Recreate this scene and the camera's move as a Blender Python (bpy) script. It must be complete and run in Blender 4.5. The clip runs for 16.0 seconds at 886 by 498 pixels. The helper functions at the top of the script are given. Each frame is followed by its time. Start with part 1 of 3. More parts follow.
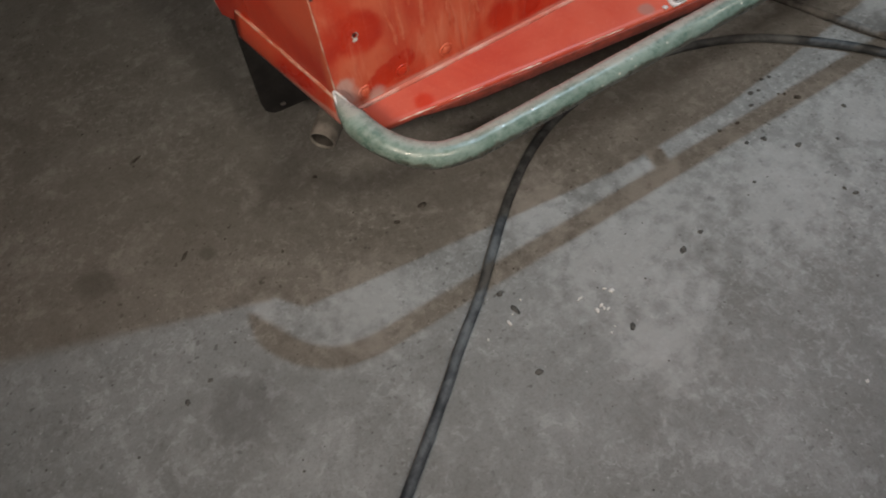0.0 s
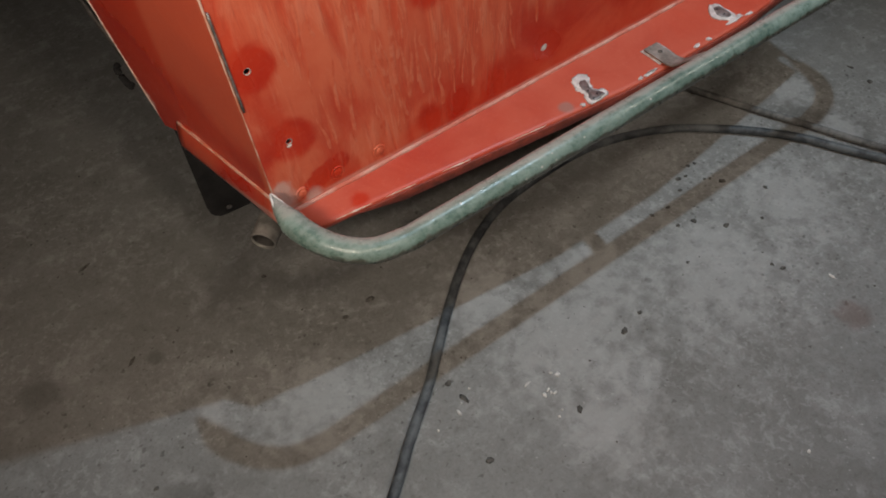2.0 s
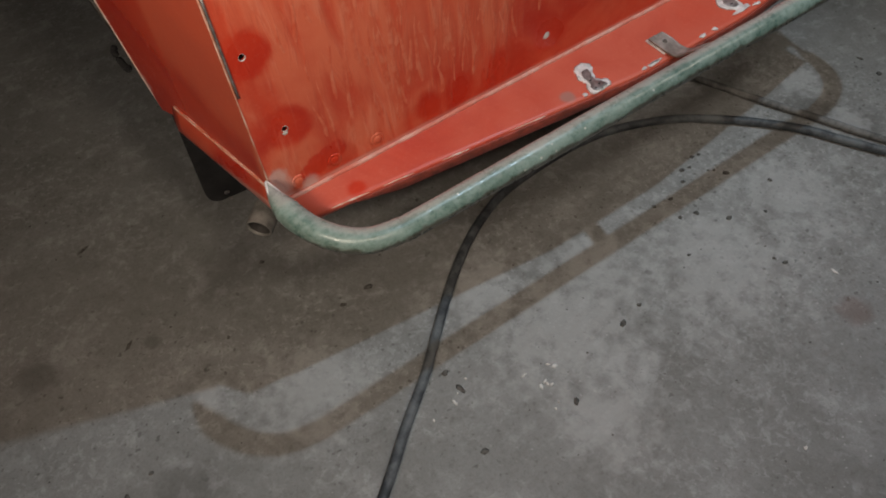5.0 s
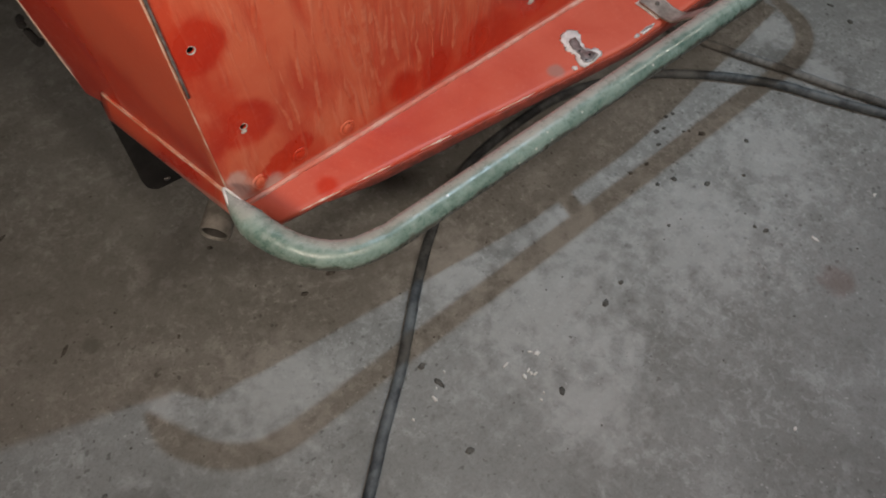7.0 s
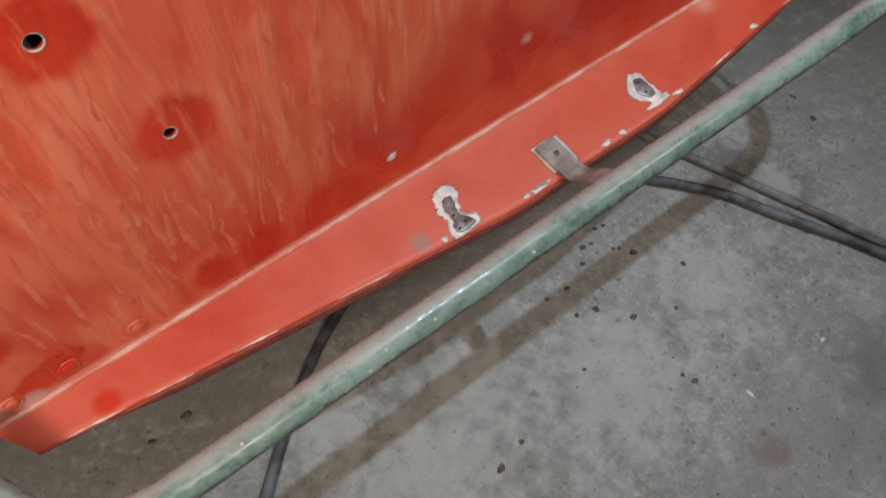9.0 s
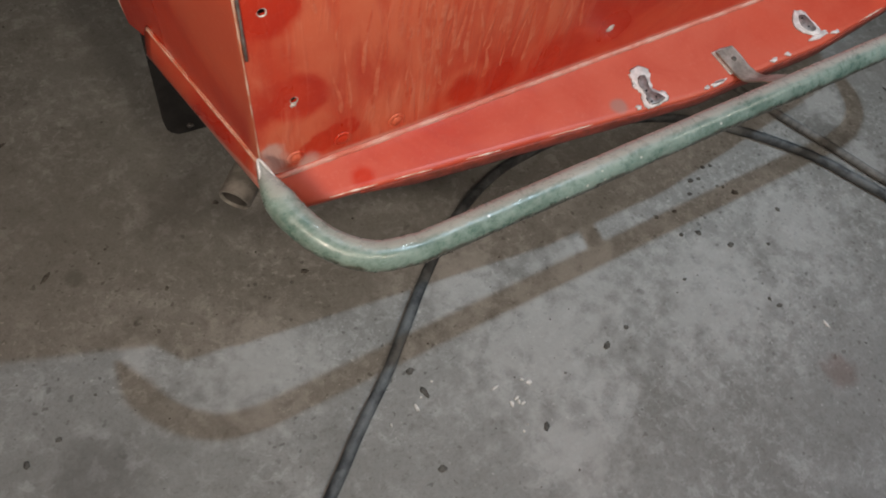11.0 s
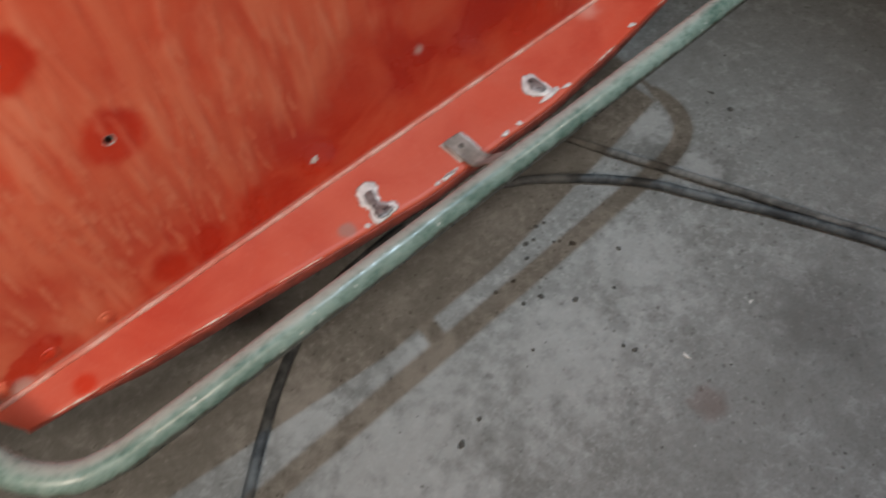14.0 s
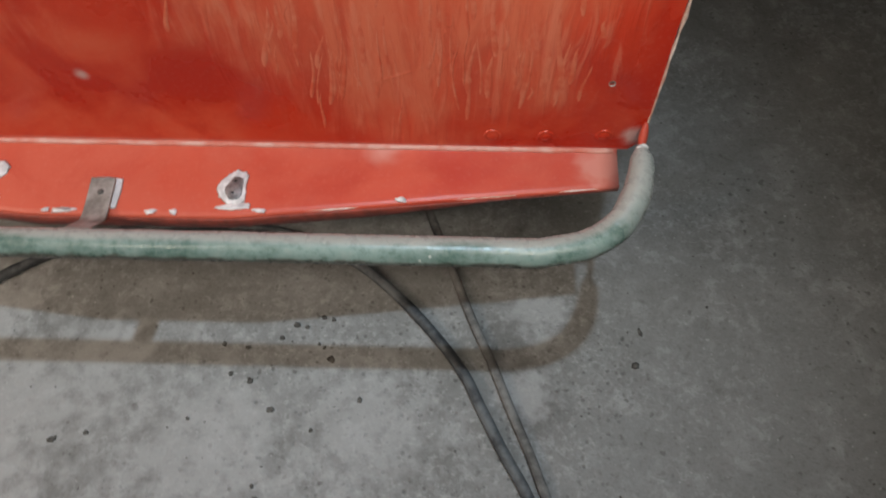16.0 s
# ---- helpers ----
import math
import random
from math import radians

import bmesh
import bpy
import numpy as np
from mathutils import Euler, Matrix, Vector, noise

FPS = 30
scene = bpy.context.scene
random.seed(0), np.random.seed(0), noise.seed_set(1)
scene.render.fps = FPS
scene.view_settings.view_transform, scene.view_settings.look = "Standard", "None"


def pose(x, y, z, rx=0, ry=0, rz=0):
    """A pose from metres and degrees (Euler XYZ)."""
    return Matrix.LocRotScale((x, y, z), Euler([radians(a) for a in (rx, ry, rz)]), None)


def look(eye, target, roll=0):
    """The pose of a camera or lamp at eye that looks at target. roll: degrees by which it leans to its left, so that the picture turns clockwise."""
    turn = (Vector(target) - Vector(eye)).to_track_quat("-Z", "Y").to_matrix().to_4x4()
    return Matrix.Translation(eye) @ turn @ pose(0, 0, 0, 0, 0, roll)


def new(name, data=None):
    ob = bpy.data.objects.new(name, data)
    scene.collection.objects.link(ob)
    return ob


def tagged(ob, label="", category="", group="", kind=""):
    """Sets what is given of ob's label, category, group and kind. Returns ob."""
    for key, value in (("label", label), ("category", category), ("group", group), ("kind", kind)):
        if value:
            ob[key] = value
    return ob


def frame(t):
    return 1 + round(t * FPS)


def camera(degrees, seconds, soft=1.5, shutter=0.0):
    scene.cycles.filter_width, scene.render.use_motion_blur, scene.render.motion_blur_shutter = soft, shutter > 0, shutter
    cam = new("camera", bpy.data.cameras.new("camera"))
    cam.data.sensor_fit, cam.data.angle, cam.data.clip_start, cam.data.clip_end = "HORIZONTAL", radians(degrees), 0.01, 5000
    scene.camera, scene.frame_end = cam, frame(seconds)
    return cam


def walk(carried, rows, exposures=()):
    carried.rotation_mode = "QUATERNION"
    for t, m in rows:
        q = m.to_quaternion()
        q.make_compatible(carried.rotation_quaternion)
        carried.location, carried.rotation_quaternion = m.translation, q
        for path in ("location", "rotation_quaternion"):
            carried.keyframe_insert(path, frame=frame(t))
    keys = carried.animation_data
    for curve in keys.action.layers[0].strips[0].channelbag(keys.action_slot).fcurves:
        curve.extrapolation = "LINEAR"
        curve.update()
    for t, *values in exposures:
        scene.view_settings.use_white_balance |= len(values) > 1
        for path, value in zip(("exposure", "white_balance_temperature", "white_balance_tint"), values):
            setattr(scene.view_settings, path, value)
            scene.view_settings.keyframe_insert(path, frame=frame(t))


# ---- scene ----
cam = camera(63.3, 16.0, soft=1.8, shutter=0.35)
PATH = [
    (0, (-0.159, -0.502, 0.838), (0.277, 0.485, -0.846), -9.5),
    (0.5, (-0.149, -0.528, 0.835), (0.369, 0.502, -0.799), -9.3),
    (1, (-0.132, -0.522, 0.85), (0.436, 0.589, -0.713), -7.7),
    (1.5, (-0.143, -0.522, 0.852), (0.424, 0.613, -0.694), -8.1),
    (2, (-0.139, -0.532, 0.853), (0.495, 0.574, -0.689), -7.3),
    (2.5, (-0.154, -0.532, 0.851), (0.449, 0.591, -0.69), -6.2),
    (3, (-0.158, -0.533, 0.854), (0.436, 0.6, -0.684), -6.3),
    (3.5, (-0.155, -0.537, 0.856), (0.436, 0.598, -0.681), -7.6),
    (4, (-0.148, -0.531, 0.854), (0.459, 0.595, -0.683), -7.0),
    (4.2, (-0.14, -0.534, 0.854), (0.464, 0.586, -0.689), -7.2),
    (6.3, (-0.11, -0.49, 0.844), (0.506, 0.55, -0.75), -7.4),
    (6.5, (-0.095, -0.478, 0.845), (0.574, 0.553, -0.733), -5.9),
    (7, (-0.106, -0.411, 0.833), (0.541, 0.43, -0.862), -2.0),
    (7.5, (-0.072, -0.347, 0.842), (0.68, 0.369, -0.867), 1.3),
    (7.8, (0.01, -0.324, 0.826), (0.729, 0.456, -0.869), 1.0),
    (8, (0.086, -0.299, 0.818), (0.778, 0.432, -0.91), 3.0),
    (8.2, (0.146, -0.288, 0.817), (0.857, 0.436, -0.906), 2.3),
    (10.3, (0.04, -0.345, 0.809), (0.469, 0.549, -0.928), 3.7),
    (10.5, (-0.01, -0.343, 0.812), (0.434, 0.516, -0.939), 6.7),
    (11, (-0.116, -0.353, 0.818), (0.554, 0.422, -0.899), 12.9),
    (11.5, (-0.15, -0.35, 0.828), (0.557, 0.488, -0.844), 10.8),
    (12, (-0.17, -0.338, 0.829), (0.491, 0.536, -0.844), 10.3),
    (12.5, (-0.158, -0.349, 0.831), (0.555, 0.491, -0.838), 10.0),
    (13, (-0.133, -0.362, 0.84), (0.603, 0.388, -0.863), 8.6),
    (13.5, (-0.018, -0.387, 0.859), (0.681, 0.502, -0.79), -1.6),
    (13.7, (0.047, -0.415, 0.864), (0.672, 0.54, -0.778), -5.1),
    (14, (0.137, -0.449, 0.853), (0.832, 0.476, -0.778), -6.3),
    (14.5, (0.35, -0.446, 0.853), (0.945, 0.415, -0.852), -10.8),
    (14.8, (0.475, -0.367, 0.84), (1.145, 0.321, -0.914), -0.5),
    (15, (0.551, -0.359, 0.835), (1.136, 0.396, -0.922), -3.3),
    (15.3, (0.668, -0.362, 0.842), (0.794, 0.577, -0.919), -11.8),
    (15.5, (0.725, -0.364, 0.845), (0.775, 0.61, -0.901), -5.6),
    (16, (0.785, -0.431, 0.844), (0.767, 0.598, -0.87), 0.4),
]
walk(cam, [(t, look(eye, target, roll)) for t, eye, target, roll in PATH], [(0, -0.50), (1.0, -0.60), (4.2, -0.68), (6.5, -0.62), (7.5, -0.42), (8.0, -0.30), (10.5, -0.32), (11.5, -0.38), (12.5, -0.38), (13.5, -0.50), (14.3, -0.36), (15.0, -0.16), (16.0, -0.18)])

# ---- world and light ----
world = bpy.data.worlds.new("world")
scene.world = world
world.use_nodes = True
world.node_tree.nodes["Background"].inputs[0].default_value = (0.9, 0.85, 0.8, 1)
world.node_tree.nodes["Background"].inputs[1].default_value = 0.014


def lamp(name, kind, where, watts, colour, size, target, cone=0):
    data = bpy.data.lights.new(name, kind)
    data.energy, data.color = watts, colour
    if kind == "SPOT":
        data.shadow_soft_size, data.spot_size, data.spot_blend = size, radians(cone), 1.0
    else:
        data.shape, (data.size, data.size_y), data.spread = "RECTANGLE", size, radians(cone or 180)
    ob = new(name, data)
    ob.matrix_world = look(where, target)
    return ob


# shaded bulb hanging over the right half of the vehicle
lamp("hanging_bulb", "SPOT", (0.857, -0.315, 2.06), 69, (0.785, 1.0, 1.19), 0.022, (0.27, -0.18, 0), 67)
# added warm fill lamps behind the camera, stand-ins for its carried light
lamp("carried_fill", "AREA", (0.05, -1.02, 1.43), 2.7, (1.0, 0.825, 0.675), (0.14, 0.08), (-0.20, 0.15, 0.1), 110)
lamp("carried_fill", "AREA", (-0.42, -0.50, 0.93), 5.1, (1.0, 0.82, 0.67), (0.24, 0.08), (0.05, 0.05, 0.68), 140)
lamp("carried_fill", "AREA", (0.98, -0.46, 0.93), 2.0, (1.0, 0.90, 0.79), (0.24, 0.08), (0.95, 0.05, 0.52), 140)
# added dim ambient fill just under the ceiling, from no known fixture
lamp("ambient_fill", "AREA", (0.3, 0.2, 2.65), 1.6, (0.95, 1.0, 1.0), (1.2, 0.6), (0.3, 0.2, 0))


# ---- materials ----
class Mat:
    """A small wrapper round a node tree with one principled shader."""

    def __init__(self, name):
        self.m = bpy.data.materials.new(name)
        self.m.use_nodes = True
        self.n, self.l = self.m.node_tree.nodes, self.m.node_tree.links
        self.b = self.n["Principled BSDF"]
        self.co = self.n.new("ShaderNodeTexCoord").outputs["Object"]

    def put(self, socket, value):
        if isinstance(value, (int, float)):
            socket.default_value = value
        elif isinstance(value, tuple):
            socket.default_value = (*value, 1) if len(value) == 3 and socket.type == "RGBA" else value
        else:
            self.l.new(value, socket)

    def noise(self, scale, detail=4, rough=0.55, stretch=None, warp=0.0):
        co = self.co
        if stretch:
            mp = self.n.new("ShaderNodeMapping")
            mp.inputs["Scale"].default_value = stretch
            self.l.new(co, mp.inputs["Vector"])
            co = mp.outputs[0]
        t = self.n.new("ShaderNodeTexNoise")
        self.l.new(co, t.inputs["Vector"])
        t.inputs["Scale"].default_value, t.inputs["Detail"].default_value = scale, detail
        t.inputs["Roughness"].default_value, t.inputs["Distortion"].default_value = rough, warp
        return t.outputs["Fac"]

    def voronoi(self, scale, feature="F1", out="Distance", randomness=1.0):
        t = self.n.new("ShaderNodeTexVoronoi")
        t.feature = feature
        self.l.new(self.co, t.inputs["Vector"])
        t.inputs["Scale"].default_value, t.inputs["Randomness"].default_value = scale, randomness
        return t.outputs[out]

    def ramp(self, value, a, b, lo=0.0, hi=1.0):
        r = self.n.new("ShaderNodeMapRange")
        r.interpolation_type = "SMOOTHSTEP"
        self.l.new(value, r.inputs["Value"])
        for k, v in (("From Min", a), ("From Max", b), ("To Min", lo), ("To Max", hi)):
            r.inputs[k].default_value = v
        return r.outputs[0]

    def math(self, op, a, b=0.0):
        r = self.n.new("ShaderNodeMath")
        r.operation = op
        self.put(r.inputs[0], a)
        self.put(r.inputs[1], b)
        return r.outputs[0]

    def mix(self, fac, a, b):
        r = self.n.new("ShaderNodeMix")
        r.data_type = "RGBA"
        self.put(r.inputs["Factor"], fac)
        self.put(r.inputs["A"], a)
        self.put(r.inputs["B"], b)
        return r.outputs["Result"]

    def spots(self, places, wobble=0.35, grain=60):
        """1 inside the ellipses (x, y, z, radius, softness), 0 outside, with ragged edges."""
        total, rag = None, self.noise(grain, 3)
        for x, y, z, rad, soft in places:
            d = self.n.new("ShaderNodeVectorMath")
            d.operation = "DISTANCE"
            self.l.new(self.co, d.inputs[0])
            d.inputs[1].default_value = (x, y, z)
            e = self.math("ADD", self.math("DIVIDE", d.outputs["Value"], rad), self.math("MULTIPLY", self.math("SUBTRACT", rag, 0.5), 2 * wobble))
            s = self.ramp(e, 1.0 - soft, 1.0 + soft, 1.0, 0.0)
            total = s if total is None else self.math("MAXIMUM", total, s)
        return total

    def bump(self, height, strength, distance):
        b = self.n.new("ShaderNodeBump")
        b.inputs["Strength"].default_value, b.inputs["Distance"].default_value = strength, distance
        self.l.new(height, b.inputs["Height"])
        if self.b.inputs["Normal"].is_linked:
            self.l.new(self.b.inputs["Normal"].links[0].from_socket, b.inputs["Normal"])
        self.l.new(b.outputs[0], self.b.inputs["Normal"])

    def done(self, colour=None, rough=None, metal=None):
        if colour is not None:
            self.put(self.b.inputs["Base Color"], colour)
        if rough is not None:
            self.put(self.b.inputs["Roughness"], rough)
        if metal is not None:
            self.put(self.b.inputs["Metallic"], metal)
        return self.m


def concrete():
    m = Mat("concrete")
    big, mid, blot = m.noise(2.6, 5, 0.6, warp=0.4), m.noise(14, 6, 0.60, warp=0.5), m.noise(42, 5, 0.62, warp=0.5)
    fine, grain = m.noise(210, 4, 0.7), m.noise(600, 3, 0.7)
    c = m.mix(m.ramp(big, 0.32, 0.68), (0.212, 0.214, 0.203), (0.262, 0.268, 0.260))
    c = m.mix(m.math("MULTIPLY", m.ramp(mid, 0.50, 0.68), 0.52), c, (0.365, 0.372, 0.364))
    c = m.mix(m.math("MULTIPLY", m.ramp(mid, 0.46, 0.28), 0.22), c, (0.140, 0.136, 0.122))
    c = m.mix(m.math("MULTIPLY", m.math("MULTIPLY", m.ramp(blot, 0.52, 0.62), m.ramp(mid, 0.40, 0.56)), 0.5), c, (0.40, 0.41, 0.405))
    c = m.mix(m.math("MULTIPLY", m.ramp(blot, 0.43, 0.33), 0.16), c, (0.135, 0.131, 0.118))
    clot, patchy = m.noise(88, 4, 0.65, warp=0.6), m.ramp(m.noise(6, 3), 0.42, 0.62, 0.15, 1.0)
    c = m.mix(m.math("MULTIPLY", m.math("MULTIPLY", m.ramp(clot, 0.53, 0.62), patchy), 0.42), c, (0.43, 0.44, 0.435))
    c = m.mix(m.math("MULTIPLY", m.ramp(clot, 0.42, 0.33), 0.3), c, (0.12, 0.116, 0.104))
    rim = m.math("MULTIPLY", m.ramp(m.math("ABSOLUTE", m.math("SUBTRACT", m.noise(8, 4, 0.6, warp=1.2), 0.52)), 0.014, 0.004), m.ramp(m.noise(3.6, 2), 0.46, 0.58))
    c = m.mix(m.math("MULTIPLY", rim, 0.06), c, (0.42, 0.425, 0.415))
    c = m.mix(m.math("MULTIPLY", m.ramp(fine, 0.50, 0.66), 0.30), c, (0.145, 0.143, 0.134))
    c = m.mix(m.math("MULTIPLY", m.ramp(fine, 0.44, 0.30), 0.22), c, (0.40, 0.405, 0.395))
    c = m.mix(m.math("MULTIPLY", m.ramp(grain, 0.50, 0.66), 0.2), c, (0.13, 0.128, 0.12))
    pits = m.math("MULTIPLY", m.ramp(m.noise(110, 1.5, 0.4), 0.66, 0.72), m.ramp(m.noise(4.3, 4), 0.44, 0.60, 0.1, 1.0))
    c = m.mix(m.math("MULTIPLY", pits, 0.6), c, (0.085, 0.082, 0.074))
    marks = m.ramp(m.noise(48, 2, 0.5), 0.69, 0.75)
    c = m.mix(m.math("MULTIPLY", marks, 0.5), c, (0.095, 0.093, 0.086))
    pale = m.math("MULTIPLY", m.ramp(m.noise(150, 1.5, 0.4), 0.69, 0.74), m.ramp(m.noise(5, 4), 0.44, 0.60))
    c = m.mix(m.math("MULTIPLY", pale, 0.5), c, (0.52, 0.525, 0.51))
    worn = m.spots([(0.62, -0.10, 0, 0.16, 0.5), (0.80, -0.18, 0, 0.17, 0.5), (0.89, -0.07, 0, 0.14, 0.5), (-0.02, 0.06, 0, 0.08, 0.7), (0.55, -0.25, 0, 0.10, 0.6)], 0.8, 25)
    pock = m.math("MULTIPLY", m.math("MULTIPLY", m.ramp(m.voronoi(100), 0.30, 0.18), m.ramp(m.noise(46, 4, 0.65), 0.47, 0.58)), m.ramp(worn, 0.0, 1.0, 0.10, 1.0))
    fleck = m.math("MULTIPLY", m.ramp(m.noise(85, 5, 0.7), 0.52, 0.66), worn)
    c = m.mix(m.math("MULTIPLY", fleck, 0.42), c, (0.50, 0.505, 0.49))
    c = m.mix(m.math("MULTIPLY", pock, 0.5), c, (0.07, 0.068, 0.062))
    rust = m.spots([(0.578, -0.369, 0, 0.022, 0.35)], 0.6, 45)
    c = m.mix(m.math("MULTIPLY", rust, 0.5), c, (0.17, 0.11, 0.095))
    oil = m.spots([(-0.378, 0.223, 0, 0.028, 0.6), (-0.224, 0.177, 0, 0.012, 0.4), (-0.09, 0.22, 0, 0.04, 0.8), (-0.265, -0.066, 0, 0.04, 0.6), (0.856, -0.065, 0, 0.030, 0.5), (0.90, -0.15, 0, 0.03, 0.7), (0.875, -0.10, 0, 0.03, 0.7), (0.78, -0.40, 0, 0.06, 0.8)], 0.9, 35)
    c = m.mix(m.math("MULTIPLY", oil, 0.45), c, (0.09, 0.087, 0.08))
    chalk = m.spots([(-0.192, 0.049, 0, 0.02, 0.6), (0.26, -0.16, 0, 0.09, 0.8), (0.20, -0.03, 0, 0.05, 0.8), (0.36, -0.10, 0, 0.05, 0.7), (0.905, -0.020, 0, 0.034, 0.6), (0.886, -0.13, 0, 0.028, 0.6), (-0.07, -0.03, 0, 0.06, 0.8), (0.50, -0.20, 0, 0.09, 0.8), (0.68, -0.17, 0, 0.07, 0.8), (0.21, -0.29, 0, 0.05, 0.8)], 2.0, 40)
    c = m.mix(m.math("MULTIPLY", chalk, 0.55), c, (0.47, 0.478, 0.472))
    m.bump(mid, 0.2, 0.006)
    m.bump(m.math("SUBTRACT", 1.0, pock), 0.6, 0.0015)
    m.bump(blot, 0.3, 0.003)
    m.bump(clot, 0.35, 0.0025)
    m.bump(fine, 0.3, 0.0014)
    m.bump(m.math("SUBTRACT", 1.0, pits), 0.5, 0.001)
    return m.done(c, m.ramp(mid, 0.3, 0.7, 0.9, 0.68))


def red_paint(name="red_paint", bare=(), clean=(), smear=(), runny=True, wiped=False):
    """Old red paint, half sanded: glossy deep red where untouched, chalky where rubbed down."""
    m = Mat(name)
    runs, hair = m.noise(6, 4, 0.6, (6, 6, 1.0), 0.7), m.noise(7, 4, 0.6, (9, 9, 1.5), 1.1)
    broad, cloud = m.noise(3.4, 4, 0.6, (1, 1, 0.6), 0.8), m.noise(11, 4, 0.6, warp=0.5)
    fine = m.noise(240, 3, 0.6)
    xyz = m.n.new("ShaderNodeSeparateXYZ")
    m.l.new(m.co, xyz.inputs[0])
    if wiped:
        level = m.math("SUBTRACT", xyz.outputs["Z"], m.math("ADD", 0.352, m.math("MULTIPLY", xyz.outputs["Y"], 0.66)))
        level = m.math("ADD", level, m.math("MULTIPLY", m.math("SUBTRACT", cloud, 0.5), 0.05))
        dust = m.math("MULTIPLY", m.ramp(m.math("ADD", level, m.math("MULTIPLY", m.math("SUBTRACT", runs, 0.5), 0.06)), -0.016, 0.030, 0.05, 0.56), m.ramp(xyz.outputs["Y"], 0.135, 0.118, 0.15, 1.0))
        dust = m.math("MAXIMUM", dust, m.math("MULTIPLY", m.ramp(xyz.outputs["Y"], 0.020, 0.004), m.ramp(runs, 0.3, 0.6, 0.5, 0.95)))
    elif runny:
        zone = m.spots(RUBBED, 0.9, 14)
        film = m.math("MULTIPLY", m.ramp(runs, 0.36, 0.62, 0.42, 1.0), zone)
        dust = m.math("MAXIMUM", film, m.math("MULTIPLY", m.ramp(cloud, 0.40, 0.74), 0.5))
    else:
        dust = m.math("MULTIPLY", m.ramp(broad, 0.25, 0.65, 0.25, 0.75), m.ramp(cloud, 0.3, 0.6, 0.6, 1.0))
    if clean:
        dust = m.math("MULTIPLY", dust, m.math("SUBTRACT", 1.0, m.math("MULTIPLY", m.spots(clean, 0.3, 45), 0.95)))
    c = m.mix(m.ramp(cloud, 0.35, 0.65), (0.42, 0.022, 0.009), (0.52, 0.040, 0.014))
    c = m.mix(m.math("MULTIPLY", dust, 0.86), c, (0.62, 0.158, 0.082) if runny else (0.54, 0.140, 0.085))
    if runny and not wiped:
        thread = m.math("MULTIPLY", m.math("MULTIPLY", m.ramp(hair, 0.52, 0.64), zone), m.ramp(runs, 0.36, 0.52))
        c = m.mix(m.math("MULTIPLY", thread, 0.34), c, (0.68, 0.25, 0.155))
    c = m.mix(m.math("MULTIPLY", m.ramp(fine, 0.5, 0.8), 0.12), c, (0.66, 0.29, 0.22))
    fold = m.math("MULTIPLY", m.ramp(xyz.outputs["Z"], 0.3185, 0.3140), 1.0 if runny else 0.0)
    c = m.mix(m.math("MULTIPLY", fold, m.ramp(m.noise(18, 3, 0.5), 0.30, 0.70, 0.25, 0.62)), c, (0.56, 0.35, 0.30))
    if smear:
        c = m.mix(m.math("MULTIPLY", m.spots(smear, 0.6, 30), 0.6), c, (0.24, 0.20, 0.175))
    if bare:
        c = m.mix(m.math("MULTIPLY", m.spots(bare, 0.8, 60), 0.62), c, (0.53, 0.46, 0.43) if runny else (0.60, 0.30, 0.24))
    if runny and not wiped:
        m.bump(m.math("MULTIPLY", m.ramp(runs, 0.36, 0.62), zone), 0.28, 0.004)
        m.bump(m.math("MULTIPLY", m.ramp(hair, 0.48, 0.66), zone), 0.25, 0.0022)
    m.bump(cloud, 0.1, 0.008)
    m.bump(fine, 0.12, 0.0006)
    m.b.inputs["Specular IOR Level"].default_value = 0.42
    return m.done(c, m.math("ADD", 0.27, m.math("MULTIPLY", dust, 0.28)))


